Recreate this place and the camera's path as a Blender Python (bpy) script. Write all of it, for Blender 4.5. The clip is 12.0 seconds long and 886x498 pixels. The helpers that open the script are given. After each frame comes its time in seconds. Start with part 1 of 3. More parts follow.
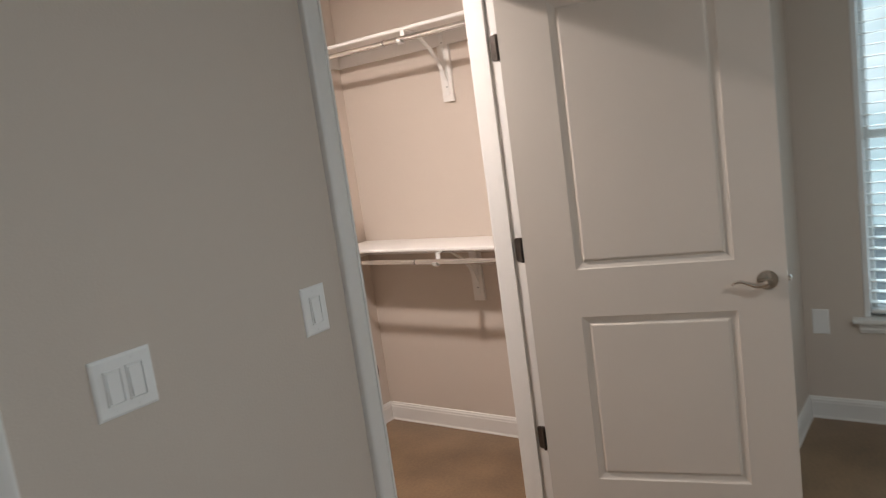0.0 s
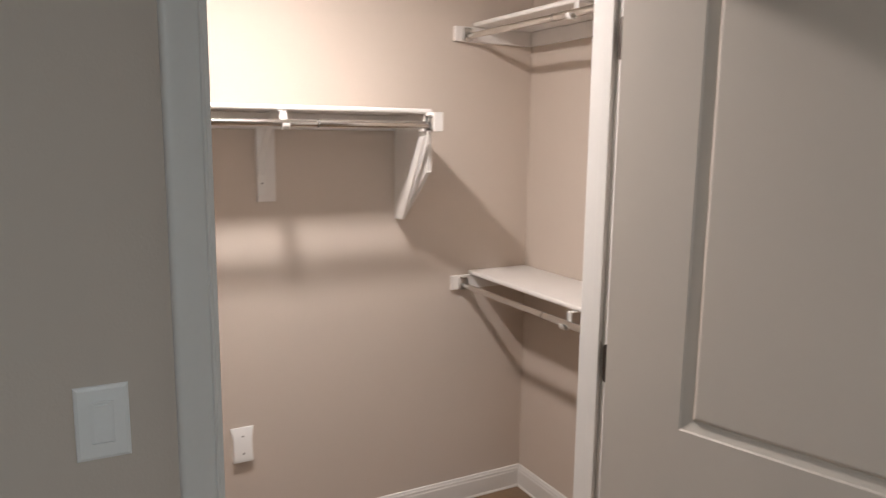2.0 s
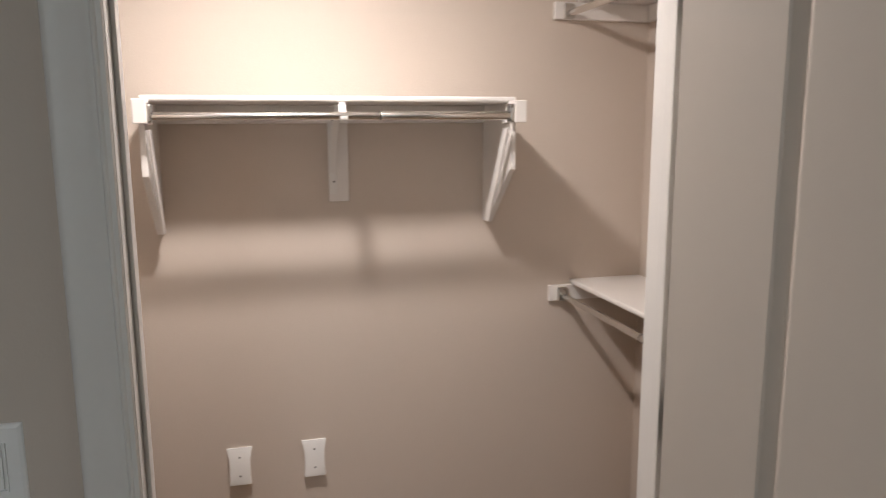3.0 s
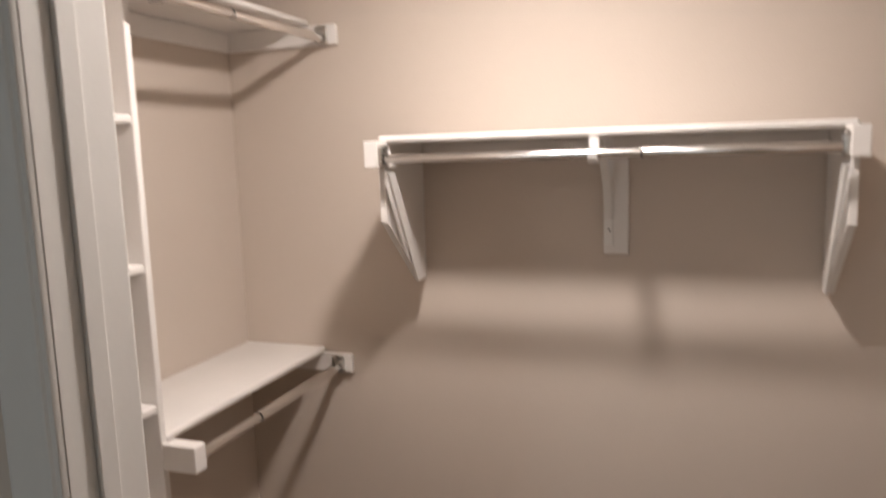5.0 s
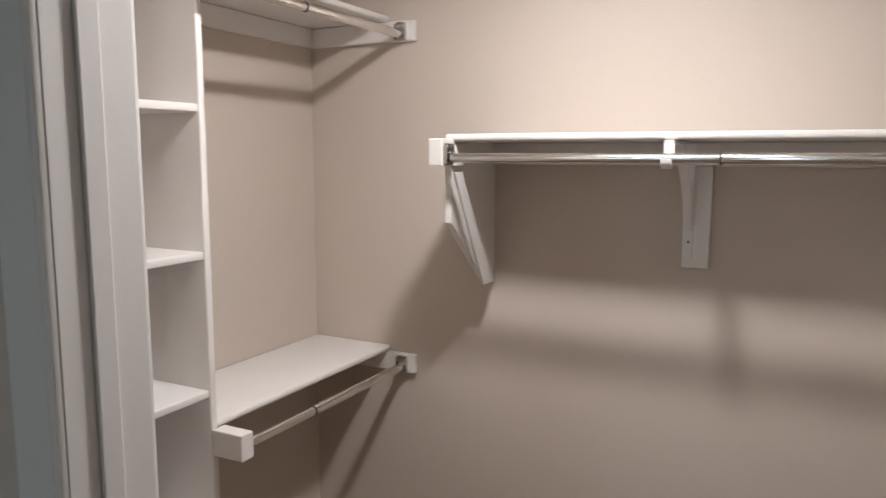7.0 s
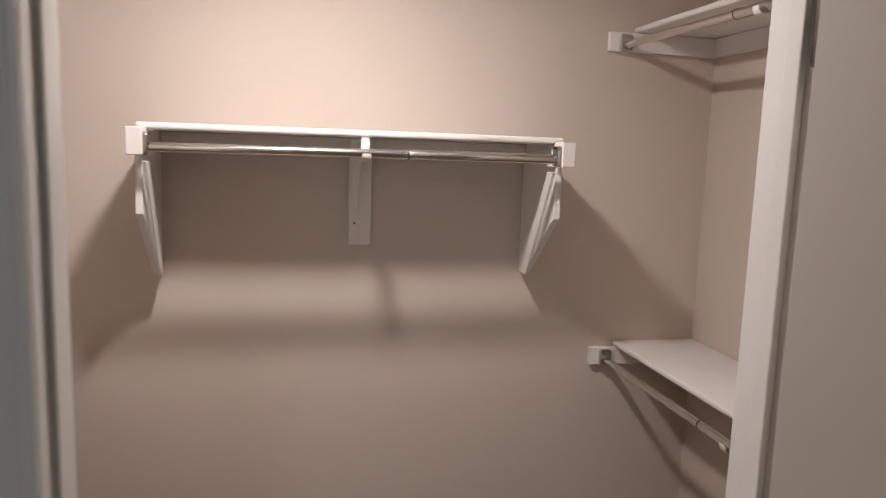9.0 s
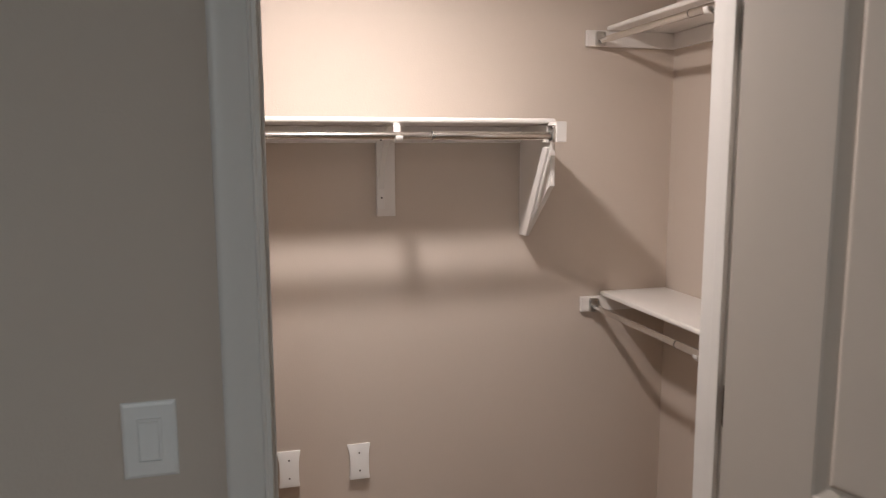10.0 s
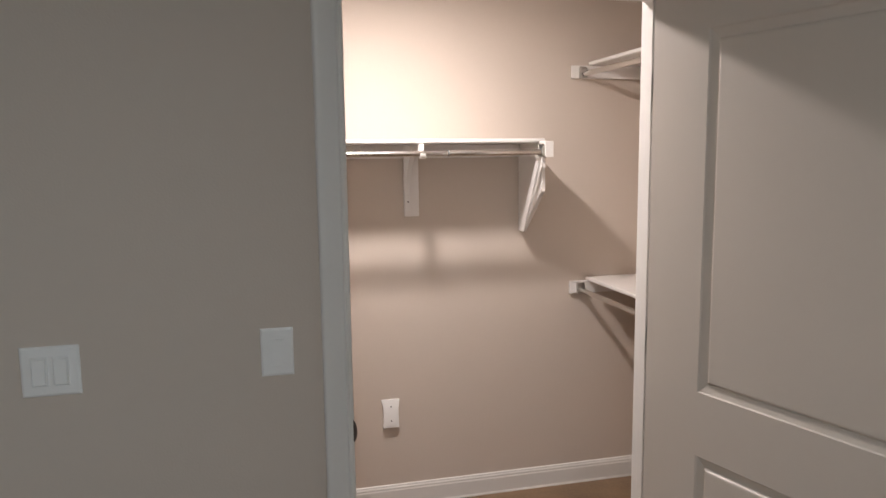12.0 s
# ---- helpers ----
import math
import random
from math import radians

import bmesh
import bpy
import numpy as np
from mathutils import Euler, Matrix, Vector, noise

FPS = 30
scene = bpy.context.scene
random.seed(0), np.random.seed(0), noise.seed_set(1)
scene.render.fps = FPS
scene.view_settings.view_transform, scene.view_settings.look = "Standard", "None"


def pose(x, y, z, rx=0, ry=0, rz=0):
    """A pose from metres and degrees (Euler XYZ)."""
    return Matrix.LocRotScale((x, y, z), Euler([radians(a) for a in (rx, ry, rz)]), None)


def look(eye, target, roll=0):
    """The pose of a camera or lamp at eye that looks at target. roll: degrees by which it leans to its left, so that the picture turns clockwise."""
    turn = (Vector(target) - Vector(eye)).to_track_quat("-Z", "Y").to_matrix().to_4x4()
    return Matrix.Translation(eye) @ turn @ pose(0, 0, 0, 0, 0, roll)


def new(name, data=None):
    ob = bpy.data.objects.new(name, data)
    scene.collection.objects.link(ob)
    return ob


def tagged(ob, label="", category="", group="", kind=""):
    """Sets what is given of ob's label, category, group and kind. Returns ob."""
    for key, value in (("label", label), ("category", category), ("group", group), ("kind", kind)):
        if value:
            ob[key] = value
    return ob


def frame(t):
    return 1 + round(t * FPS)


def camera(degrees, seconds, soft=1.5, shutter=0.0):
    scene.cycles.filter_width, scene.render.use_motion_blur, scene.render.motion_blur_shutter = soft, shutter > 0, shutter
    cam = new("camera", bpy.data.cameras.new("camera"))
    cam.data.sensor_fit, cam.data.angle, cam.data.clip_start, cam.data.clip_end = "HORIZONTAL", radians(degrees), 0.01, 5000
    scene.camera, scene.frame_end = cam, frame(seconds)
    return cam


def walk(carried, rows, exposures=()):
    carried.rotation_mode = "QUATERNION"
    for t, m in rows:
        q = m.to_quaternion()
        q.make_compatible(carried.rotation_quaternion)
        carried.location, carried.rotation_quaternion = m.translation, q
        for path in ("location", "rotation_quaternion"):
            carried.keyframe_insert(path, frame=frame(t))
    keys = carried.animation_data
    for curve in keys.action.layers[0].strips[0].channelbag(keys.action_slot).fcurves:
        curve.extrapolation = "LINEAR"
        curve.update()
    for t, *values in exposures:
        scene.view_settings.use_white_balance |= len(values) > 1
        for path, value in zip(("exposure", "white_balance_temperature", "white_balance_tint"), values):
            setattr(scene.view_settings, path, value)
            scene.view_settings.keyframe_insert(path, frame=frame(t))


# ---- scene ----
cam = camera(63.1, 12.0, soft=1.15, shutter=0.5)
PATH = [
    (0, (-1.171, -1.33, 1.582), (0.413, -0.144, 1.289), -7.9),
    (0.5, (-0.858, -1.321, 1.611), (0.61, 0.002, 1.3), -4.3),
    (1, (-0.55, -1.236, 1.621), (0.845, 0.167, 1.333), -1.5),
    (1.5, (-0.253, -1.185, 1.657), (1.023, 0.327, 1.368), -2.3),
    (2, (0.0, -1.211, 1.671), (0.933, 0.53, 1.355), 0.7),
    (2.5, (0.204, -1.158, 1.657), (0.92, 0.678, 1.317), -0.2),
    (3, (0.398, -1.045, 1.667), (0.901, 0.862, 1.332), -0.3),
    (3.2, (0.467, -1.01, 1.682), (0.833, 0.924, 1.328), -0.9),
    (4.8, (0.881, -0.653, 1.689), (0.308, 1.234, 1.354), -2.2),
    (5, (0.894, -0.596, 1.724), (0.242, 1.274, 1.447), -1.8),
    (5.5, (0.944, -0.589, 1.783), (0.051, 1.198, 1.68), 1.1),
    (6, (0.972, -0.556, 1.76), (0.03, 1.203, 1.617), 1.5),
    (6.5, (0.976, -0.506, 1.731), (0.009, 1.234, 1.541), 0.5),
    (6.7, (0.983, -0.502, 1.721), (0.013, 1.23, 1.481), 0.4),
    (8.3, (0.655, -0.532, 1.688), (0.706, 1.448, 1.412), -0.1),
    (8.5, (0.588, -0.571, 1.724), (0.824, 1.393, 1.43), 1.0),
    (9, (0.464, -0.757, 1.724), (0.892, 1.176, 1.443), 2.0),
    (9.5, (0.34, -0.928, 1.724), (0.784, 1.002, 1.445), 1.2),
    (10, (0.202, -1.148, 1.656), (0.716, 0.766, 1.382), -0.2),
    (10.5, (0.175, -1.385, 1.664), (0.686, 0.531, 1.402), -1.4),
    (11, (0.192, -1.672, 1.643), (0.666, 0.243, 1.315), -1.1),
    (11.5, (0.109, -1.777, 1.652), (0.586, 0.14, 1.34), -1.1),
    (12, (0.021, -1.802, 1.697), (0.5, 0.122, 1.436), -0.7),
]
walk(cam, [(t, look(eye, target, roll)) for t, eye, target, roll in PATH], exposures=[(0, 0.02, 6430, 10), (0.8, 0.06, 6400, 10), (1.5, -0.1, 6350, 10), (2.5, -0.33, 6300, 9), (4.8, -0.66, 6520, 11), (5.1, -0.72, 6430, 9), (5.5, -0.85, 5970, 7),
     (6.7, -0.83, 5900, 5.5), (8.3, -0.95, 6120, 11), (9.5, -0.76, 6400, 11), (10.2, -0.52, 6390, 11), (11, -0.26, 6350, 11), (12, -0.24, 6350, 11)])

# ---- world and lights ----
world = bpy.data.worlds.new("sky")
scene.world = world
world.use_nodes = True
wn = world.node_tree.nodes
sky = wn.new("ShaderNodeTexSky")
sky.sky_type, sky.sun_disc = "NISHITA", False
sky.sun_elevation, sky.sun_rotation = radians(40), radians(-120)
world.node_tree.links.new(sky.outputs[0], wn["Background"].inputs[0])
wn["Background"].inputs[1].default_value = 0.15

sun = new("sun", bpy.data.lights.new("sun", "SUN"))
sun.data.energy, sun.data.angle, sun.data.color = 2.0, radians(0.5), (1, 0.95, 0.88)
sun.matrix_world = look((-5, 3, 6), (0, 0, 0))

LAMP, LENS_R, LENS_DROP = (0.505, 0.690, 2.428), 0.06, 0.007       # the closet lamp's shallow glowing lens
LENS_COLOR, LENS_POWER = (1, 0.888, 0.825), 1010

window_light = new("window_daylight", bpy.data.lights.new("window_daylight", "AREA"))
window_light.data.shape, window_light.data.size, window_light.data.size_y = "RECTANGLE", 1.1, 1.55
window_light.data.energy, window_light.data.color = 17, (0.70, 0.92, 1.0)
window_light.data.spread = radians(110)
window_light.matrix_world = look((2.628, -1.516, 1.35), (0, -1.516, 1.35))

# cool fill lamp added on the unseen south side to brighten the bedroom
south_fill = new("unseen_south_fill", bpy.data.lights.new("unseen_south_fill", "AREA"))
south_fill.data.shape, south_fill.data.size, south_fill.data.size_y = "RECTANGLE", 1.0, 1.3
south_fill.data.energy, south_fill.data.color = 12, (0.84, 0.95, 1.0)
south_fill.matrix_world = look((-0.6, -4.19, 1.6), (-0.6, 0, 1.6))

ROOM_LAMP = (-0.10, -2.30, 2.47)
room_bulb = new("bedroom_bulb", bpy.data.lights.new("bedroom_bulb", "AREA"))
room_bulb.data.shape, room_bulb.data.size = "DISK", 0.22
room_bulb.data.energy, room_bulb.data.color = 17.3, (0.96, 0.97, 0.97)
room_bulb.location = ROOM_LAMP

# ---- room sizes ----
XL, XR, YB, YF = -0.565, 1.880, 1.495, 0.121     # closet walls
OL, OR, OH = 0.224, 1.092, 2.120                # door opening
CEIL = 2.60
RX0, RX1, RY0 = -3.0, 2.555, -4.2                # bedroom walls


# ---- materials ----
def principled(name, color, rough=0.5, metal=0.0, vary=0.06, scale=3.0, bump=0.0, bump_scale=300.0, spec=0.5):
    m = bpy.data.materials.new(name)
    m.use_nodes = True
    nt = m.node_tree
    b = nt.nodes["Principled BSDF"]
    b.inputs["Metallic"].default_value = metal
    b.inputs["Specular IOR Level"].default_value = spec
    co = nt.nodes.new("ShaderNodeTexCoord")
    big = nt.nodes.new("ShaderNodeTexNoise")
    big.inputs["Scale"].default_value, big.inputs["Detail"].default_value = scale, 5
    nt.links.new(co.outputs["Object"], big.inputs["Vector"])
    fine = nt.nodes.new("ShaderNodeTexNoise")
    fine.inputs["Scale"].default_value, fine.inputs["Detail"].default_value = scale * 25, 3
    nt.links.new(co.outputs["Object"], fine.inputs["Vector"])
    mix = nt.nodes.new("ShaderNodeMath")
    mix.operation = "MULTIPLY_ADD"
    mix.inputs[1].default_value = 0.35
    nt.links.new(fine.outputs[0], mix.inputs[0])
    nt.links.new(big.outputs[0], mix.inputs[2])
    ramp = nt.nodes.new("ShaderNodeValToRGB")
    ramp.color_ramp.elements[0].position, ramp.color_ramp.elements[1].position = 0.35, 1.0
    ramp.color_ramp.elements[0].color = (*[c * (1 - vary) for c in color], 1)
    ramp.color_ramp.elements[1].color = (*[min(1, c * (1 + vary)) for c in color], 1)
    nt.links.new(mix.outputs[0], ramp.inputs[0])
    nt.links.new(ramp.outputs[0], b.inputs["Base Color"])
    rr = nt.nodes.new("ShaderNodeMapRange")
    rr.inputs["To Min"].default_value, rr.inputs["To Max"].default_value = rough * 0.85, min(1, rough * 1.15)
    nt.links.new(big.outputs[0], rr.inputs["Value"])
    nt.links.new(rr.outputs[0], b.inputs["Roughness"])
    if bump:
        grain = nt.nodes.new("ShaderNodeTexNoise")
        grain.inputs["Scale"].default_value, grain.inputs["Detail"].default_value = bump_scale, 4
        nt.links.new(co.outputs["Object"], grain.inputs["Vector"])
        bp = nt.nodes.new("ShaderNodeBump")
        bp.inputs["Strength"].default_value, bp.inputs["Distance"].default_value = bump, 0.002
        nt.links.new(grain.outputs[0], bp.inputs["Height"])
        nt.links.new(bp.outputs[0], b.inputs["Normal"])
    return m


def stained_concrete():
    m = principled("stained_concrete", (0.215, 0.138, 0.080), 0.30, vary=0.48, scale=2.8, bump=0.08, bump_scale=60)
    return m


wall_paint = principled("wall_paint", (0.609, 0.536, 0.470), 0.75, vary=0.02, scale=1.5, bump=0.25, bump_scale=170, spec=0.3)
ceiling_paint = principled("ceiling_paint", (0.75, 0.73, 0.70), 0.9, vary=0.02, bump=0.4, bump_scale=90, spec=0.2)
trim_paint = principled("trim_paint", (0.755, 0.74, 0.715), 0.38, vary=0.03, scale=4, bump=0.06, bump_scale=120)
door_paint = principled("door_paint", (0.635, 0.578, 0.517), 0.42, vary=0.02, scale=2, bump=0.08, bump_scale=220)
shelf_paint = principled("shelf_paint", (0.79, 0.765, 0.74), 0.45, vary=0.04, scale=6, bump=0.12, bump_scale=90)
plastic = principled("white_plastic", (0.86, 0.86, 0.85), 0.35, vary=0.02, scale=8)
white_metal = principled("white_enamelled_metal", (0.80, 0.79, 0.77), 0.3, vary=0.03, scale=9)
chrome = principled("chrome", (0.78, 0.775, 0.76), 0.18, 1.0, vary=0.05, scale=15)
socket_metal = principled("socket_metal", (0.62, 0.61, 0.59), 0.28, 1.0, vary=0.1, scale=20)
nickel = principled("polished_nickel", (0.72, 0.67, 0.62), 0.09, 1.0, vary=0.08, scale=20)
bronze = principled("dark_hinge_metal", (0.12, 0.105, 0.095), 0.4, 0.9, vary=0.15, scale=25)
steel = principled("screw_steel", (0.12, 0.115, 0.11), 0.4, 0.8, vary=0.1, scale=30)
dark = principled("dark_slot", (0.02, 0.02, 0.02), 0.8)
concrete = stained_concrete()
vinyl = principled("window_vinyl", (0.78, 0.79, 0.79), 0.4)
slat_mat = principled("blind_slat", (0.82, 0.83, 0.82), 0.45, vary=0.03)


def glass_material():
    m = bpy.data.materials.new("window_glass")
    m.use_nodes = True
    b = m.node_tree.nodes["Principled BSDF"]
    b.inputs["Transmission Weight"].default_value, b.inputs["Roughness"].default_value, b.inputs["IOR"].default_value = 1, 0.0, 1.45
    return m


def glowing(name, color, strength):
    m = bpy.data.materials.new(name)
    m.use_nodes = True
    b = m.node_tree.nodes["Principled BSDF"]
    b.inputs["Base Color"].default_value = (*color, 1)
    b.inputs["Emission Color"].default_value = (*color, 1)
    b.inputs["Emission Strength"].default_value = strength
    return m


glass = glass_material()


# ---- mesh helpers ----
def finish(name, bm, material, smooth=False):
    bmesh.ops.recalc_face_normals(bm, faces=bm.faces)
    me = bpy.data.meshes.new(name)
    bm.to_mesh(me)
    bm.free()
    me.materials.append(material)
    if smooth:
        for p in me.polygons:
            p.use_smooth = True
        me.set_sharp_from_angle(angle=radians(40))
    return new(name, me)


def part(name, bm, material, parent, label="", smooth=False):
    ob = finish(name, bm, material, smooth)
    ob.parent = parent
    tagged(ob, label)
    return ob


def thing(name, label, category, at=(0, 0, 0), group="", kind=""):
    ob = new(name)
    ob.location = at
    return tagged(ob, label, category, group, kind)


def box(bm, lo, hi, bevel=0.0, segments=2):
    b2 = bmesh.new()
    bmesh.ops.create_cube(b2, size=1)
    for v in b2.verts:
        v.co = Vector([lo[i] if v.co[i] < 0 else hi[i] for i in range(3)])
    if bevel:
        bmesh.ops.bevel(b2, geom=b2.edges[:], offset=bevel, segments=segments, profile=0.5, affect="EDGES")
    me = bpy.data.meshes.new("tmp")
    b2.to_mesh(me)
    b2.free()
    bm.from_mesh(me)
    bpy.data.meshes.remove(me)
    return bm


def boxed(lo, hi, bevel=0.0, segments=2):
    return box(bmesh.new(), lo, hi, bevel, segments)


def sweep(bm, outline, a, b, across, out):
    """A straight moulding: outline points (u, v) along the vectors across and out, from a to b."""
    a, b, across, out = Vector(a), Vector(b), Vector(across), Vector(out)
    ends = [[bm.verts.new(p + across * u + out * v) for u, v in outline] for p in (a, b)]
    n = len(outline)
    for i in range(n):
        bm.faces.new((ends[0][i], ends[0][(i + 1) % n], ends[1][(i + 1) % n], ends[1][i]))
    bm.faces.new(ends[0])
    bm.faces.new(ends[1][::-1])
    return bm


def tube(bm, points, radii, sides=16, flat=1.0):
    """A round bar along points; flat squeezes it in its second direction."""
    pts = [Vector(p) for p in points]
    rings = []
    ref = None
    for i, p in enumerate(pts):
        d = (pts[min(i + 1, len(pts) - 1)] - pts[max(i - 1, 0)]).normalized()
        if ref is None:
            ref = Vector((0, 0, 1)) if abs(d.z) < 0.9 else Vector((1, 0, 0))
        side = d.cross(ref).normalized()
        up = side.cross(d).normalized()
        r = radii[i] if isinstance(radii, (list, tuple)) else radii
        rings.append([bm.verts.new(p + side * math.cos(2 * math.pi * k / sides) * r + up * math.sin(2 * math.pi * k / sides) * r * flat) for k in range(sides)])
    for a, b in zip(rings, rings[1:]):
        for k in range(sides):
            bm.faces.new((a[k], a[(k + 1) % sides], b[(k + 1) % sides], b[k]))
    bm.faces.new(rings[0][::-1])
    bm.faces.new(rings[-1])
    return bm


def extrude_poly(bm, outline, axis, lo, hi, bevel=0.0):
    """A plate: outline in the two other axes, from lo to hi along the axis."""
    b2 = bmesh.new()
    def put(p, d):
        c = list(p)
        c.insert(axis, d)
        return b2.verts.new(c)
    a = [put(p, lo) for p in outline]
    b = [put(p, hi) for p in outline]
    n = len(outline)
    b2.faces.new(a)
    b2.faces.new(b[::-1])
    for i in range(n):
        b2.faces.new((a[i], b[i], b[(i + 1) % n], a[(i + 1) % n]))
    if bevel:
        bmesh.ops.bevel(b2, geom=b2.edges[:], offset=bevel, segments=2, profile=0.5, affect="EDGES")
    me = bpy.data.meshes.new("tmp")
    b2.to_mesh(me)
    b2.free()
    bm.from_mesh(me)
    bpy.data.meshes.remove(me)
    return bm


def disc(bm, centre, axis, r, thick, sides=20):
    c, a = Vector(centre), Vector(axis).normalized()
    return tube(bm, [c, c + a * thick], [r, r], sides)


def structure(name, bm, material, label, category, smooth=False):
    return tagged(finish(name, bm, material, smooth), label, category, "", "structure")


# ---- walls, floor, ceilings ----
T = 0.115
structure("floor", boxed((RX0 - T, RY0 - T, -0.1), (RX1 + T, YB + T, 0)), concrete, "brown mottled stained concrete floor with a low sheen", "floor")

bm = extrude_poly(bmesh.new(), [(RX0 - T, 0), (OL - 0.02, 0), (OL - 0.02, OH + 0.02), (OR + 0.02, OH + 0.02), (OR + 0.02, 0), (XR + T, 0), (XR + T, CEIL), (RX0 - T, CEIL)], 1, 0, YF)
structure("wall_closet_front", bm, wall_paint, "greige painted wall between bedroom and closet, with the doorway", "wall")
structure("wall_closet_back", boxed((XL - T, YB, 0), (XR + T, YB + T, CEIL)), wall_paint, "greige painted closet wall behind the hanging shelf", "wall")
structure("wall_closet_west", boxed((XL - T, YF, 0), (XL, YB, CEIL)), wall_paint, "greige painted closet wall beside the cubby tower", "wall")
structure("wall_closet_east", boxed((XR, YF, 0), (XR + T, YB, CEIL)), wall_paint, "greige painted closet wall with two long shelves", "wall")
structure("ceiling_closet", boxed((XL - T, YF, CEIL), (XR + T, YB + T, CEIL + 0.1)), ceiling_paint, "white painted closet ceiling", "ceiling")
structure("ceiling_bedroom", boxed((RX0 - T, RY0 - T, CEIL), (RX1 + T, YF, CEIL + 0.1)), ceiling_paint, "white painted bedroom ceiling", "ceiling")

WY0, WY1, WZ0, WZ1 = -2.12, -0.912, 0.503, 2.20       # window opening
NY = -0.655                                            # face of the jutting wall beside the window
bm = boxed((RX1, RY0 - T, 0), (RX1 + T, WY0, CEIL))
box(bm, (RX1, WY1, 0), (RX1 + T, NY, CEIL))
box(bm, (RX1, WY0, 0), (RX1 + T, WY1, WZ0 - 0.012))
box(bm, (RX1, WY0, WZ1), (RX1 + T, WY1, CEIL))
structure("wall_window", bm, wall_paint, "greige painted bedroom wall with a tall window", "wall")
structure("wall_return", boxed((1.42, NY, 0), (RX1 + T, -0.003, CEIL)), wall_paint, "greige painted wall jutting out beside the window", "wall")
# opening added in this unseen wall, for the south fill lamp
SX0, SX1, SZ0, SZ1 = -1.4, 0.2, 0.85, 2.35
bm = extrude_poly(bmesh.new(), [(RX0 - T, 0), (RX1, 0), (RX1, CEIL), (SX0 + 0.8, CEIL), (SX0 + 0.8, SZ1), (SX1, SZ1), (SX1, SZ0), (SX0, SZ0), (SX0, SZ1), (SX0 + 0.799, SZ1), (SX0 + 0.799, CEIL), (RX0 - T, CEIL)], 1, RY0 - T, RY0)
structure("wall_south", bm, wall_paint, "greige painted unseen bedroom wall opposite the closet, with an added window opening", "wall")
structure("wall_west", boxed((RX0 - T, RY0, 0), (RX0, 0, CEIL)), wall_paint, "greige painted bedroom side wall", "wall")

BASE = [(0, 0), (0.0185, 0), (0.0185, 0.004), (0.014, 0.010), (0.014, 0.078), (0.0115, 0.084), (0.0115, 0.092), (0.008, 0.097), (0.006, 0.104), (0, 0.107)]


def baseboard(name, a, b, out):
    ob = structure(name, sweep(bmesh.new(), BASE, a, b, out, (0, 0, 1)), trim_paint, "white painted baseboard with a moulded top edge", "baseboard")
    return ob


baseboard("baseboard_back", (XL, YB, 0), (XR, YB, 0), (0, -1, 0))
baseboard("baseboard_east", (XR, YF, 0), (XR, YB - 0.014, 0), (-1, 0, 0))
baseboard("baseboard_west", (XL, YF, 0), (XL, YB - 0.014, 0), (1, 0, 0))
baseboard("baseboard_bedroom", (-0.6975, 0, 0), (OL - 0.0735, 0, 0), (0, -1, 0))
baseboard("baseboard_return", (1.42, NY, 0), (RX1 - 0.014, NY, 0), (0, -1, 0))
baseboard("baseboard_window", (RX1, RY0, 0), (RX1, NY, 0), (-1, 0, 0))

# ---- doorway: jambs, stops, casing ----
CASE = [(0, 0), (0, 0.008), (0.001, 0.0095), (0.007, 0.0100), (0.0095, 0.0135), (0.0125, 0.0140), (0.015, 0.0110), (0.021, 0.0115), (0.026, 0.0140), (0.032, 0.0135),
        (0.038, 0.0160), (0.044, 0.0155), (0.050, 0.0180), (0.058, 0.0175), (0.063, 0.0185), (0.0695, 0.0165), (0.072, 0.013), (0.072, 0)]
bm = boxed((OL - 0.02, 0, 0), (OL, YF, OH), 0.0015)
box(bm, (OR, 0, 0), (OR + 0.02, YF, OH), 0.0015)
box(bm, (OL - 0.02, 0, OH), (OR + 0.02, YF, OH + 0.02), 0.0015)
jamb = structure("door_frame", bm, trim_paint, "white painted door jamb with stops", "door frame")
bm = boxed((OL, 0.040, 0), (OL + 0.007, 0.070, OH), 0.002)
box(bm, (OR - 0.011, 0.040, 0), (OR, 0.070, OH), 0.002)
box(bm, (OL + 0.007, 0.040, OH - 0.011), (OR - 0.011, 0.070, OH), 0.002)
part("door_stop", bm, trim_paint, jamb)
oval = [(OL - 0.0005 + 0.0105 * max(0.0, math.cos(radians(k))), 0.985 + 0.028 * math.sin(radians(k))) for k in range(-90, 91, 15)]
bm = extrude_poly(bmesh.new(), oval, 1, -0.0015, 0.004)
box(bm, (OL - 0.0005, 0.0041, 0.957), (OL + 0.0015, 0.032, 1.013), 0.0005)
part("strike_plate", bm, bronze, jamb, "dark metal strike plate")


def casing(name, x_inner, side, y, out, top=OH + 0.006):
    bm = sweep(bmesh.new(), CASE, (x_inner, y, 0), (x_inner, y, top), (side, 0, 0), (0, out, 0))
    return structure(name, bm, trim_paint, "white painted moulded door casing", "door casing", True)


casing("casing_latch_side", OL - 0.001, -1, 0, -1)
casing("casing_hinge_side", OR + 0.007, 1, 0, -1)
bm = sweep(bmesh.new(), CASE, (OL - 0.073, 0, OH + 0.0065), (OR + 0.079, 0, OH + 0.0065), (0, 0, 1), (0, -1, 0))
structure("casing_head", bm, trim_paint, "white painted moulded door casing over the doorway", "door casing", True)
casing("casing_second_door", -0.770, 1, 0, -1)
casing("casing_inner_latch_side", OL - 0.007, -1, YF, 1)
casing("casing_inner_hinge_side", OR + 0.007, 1, YF, 1)

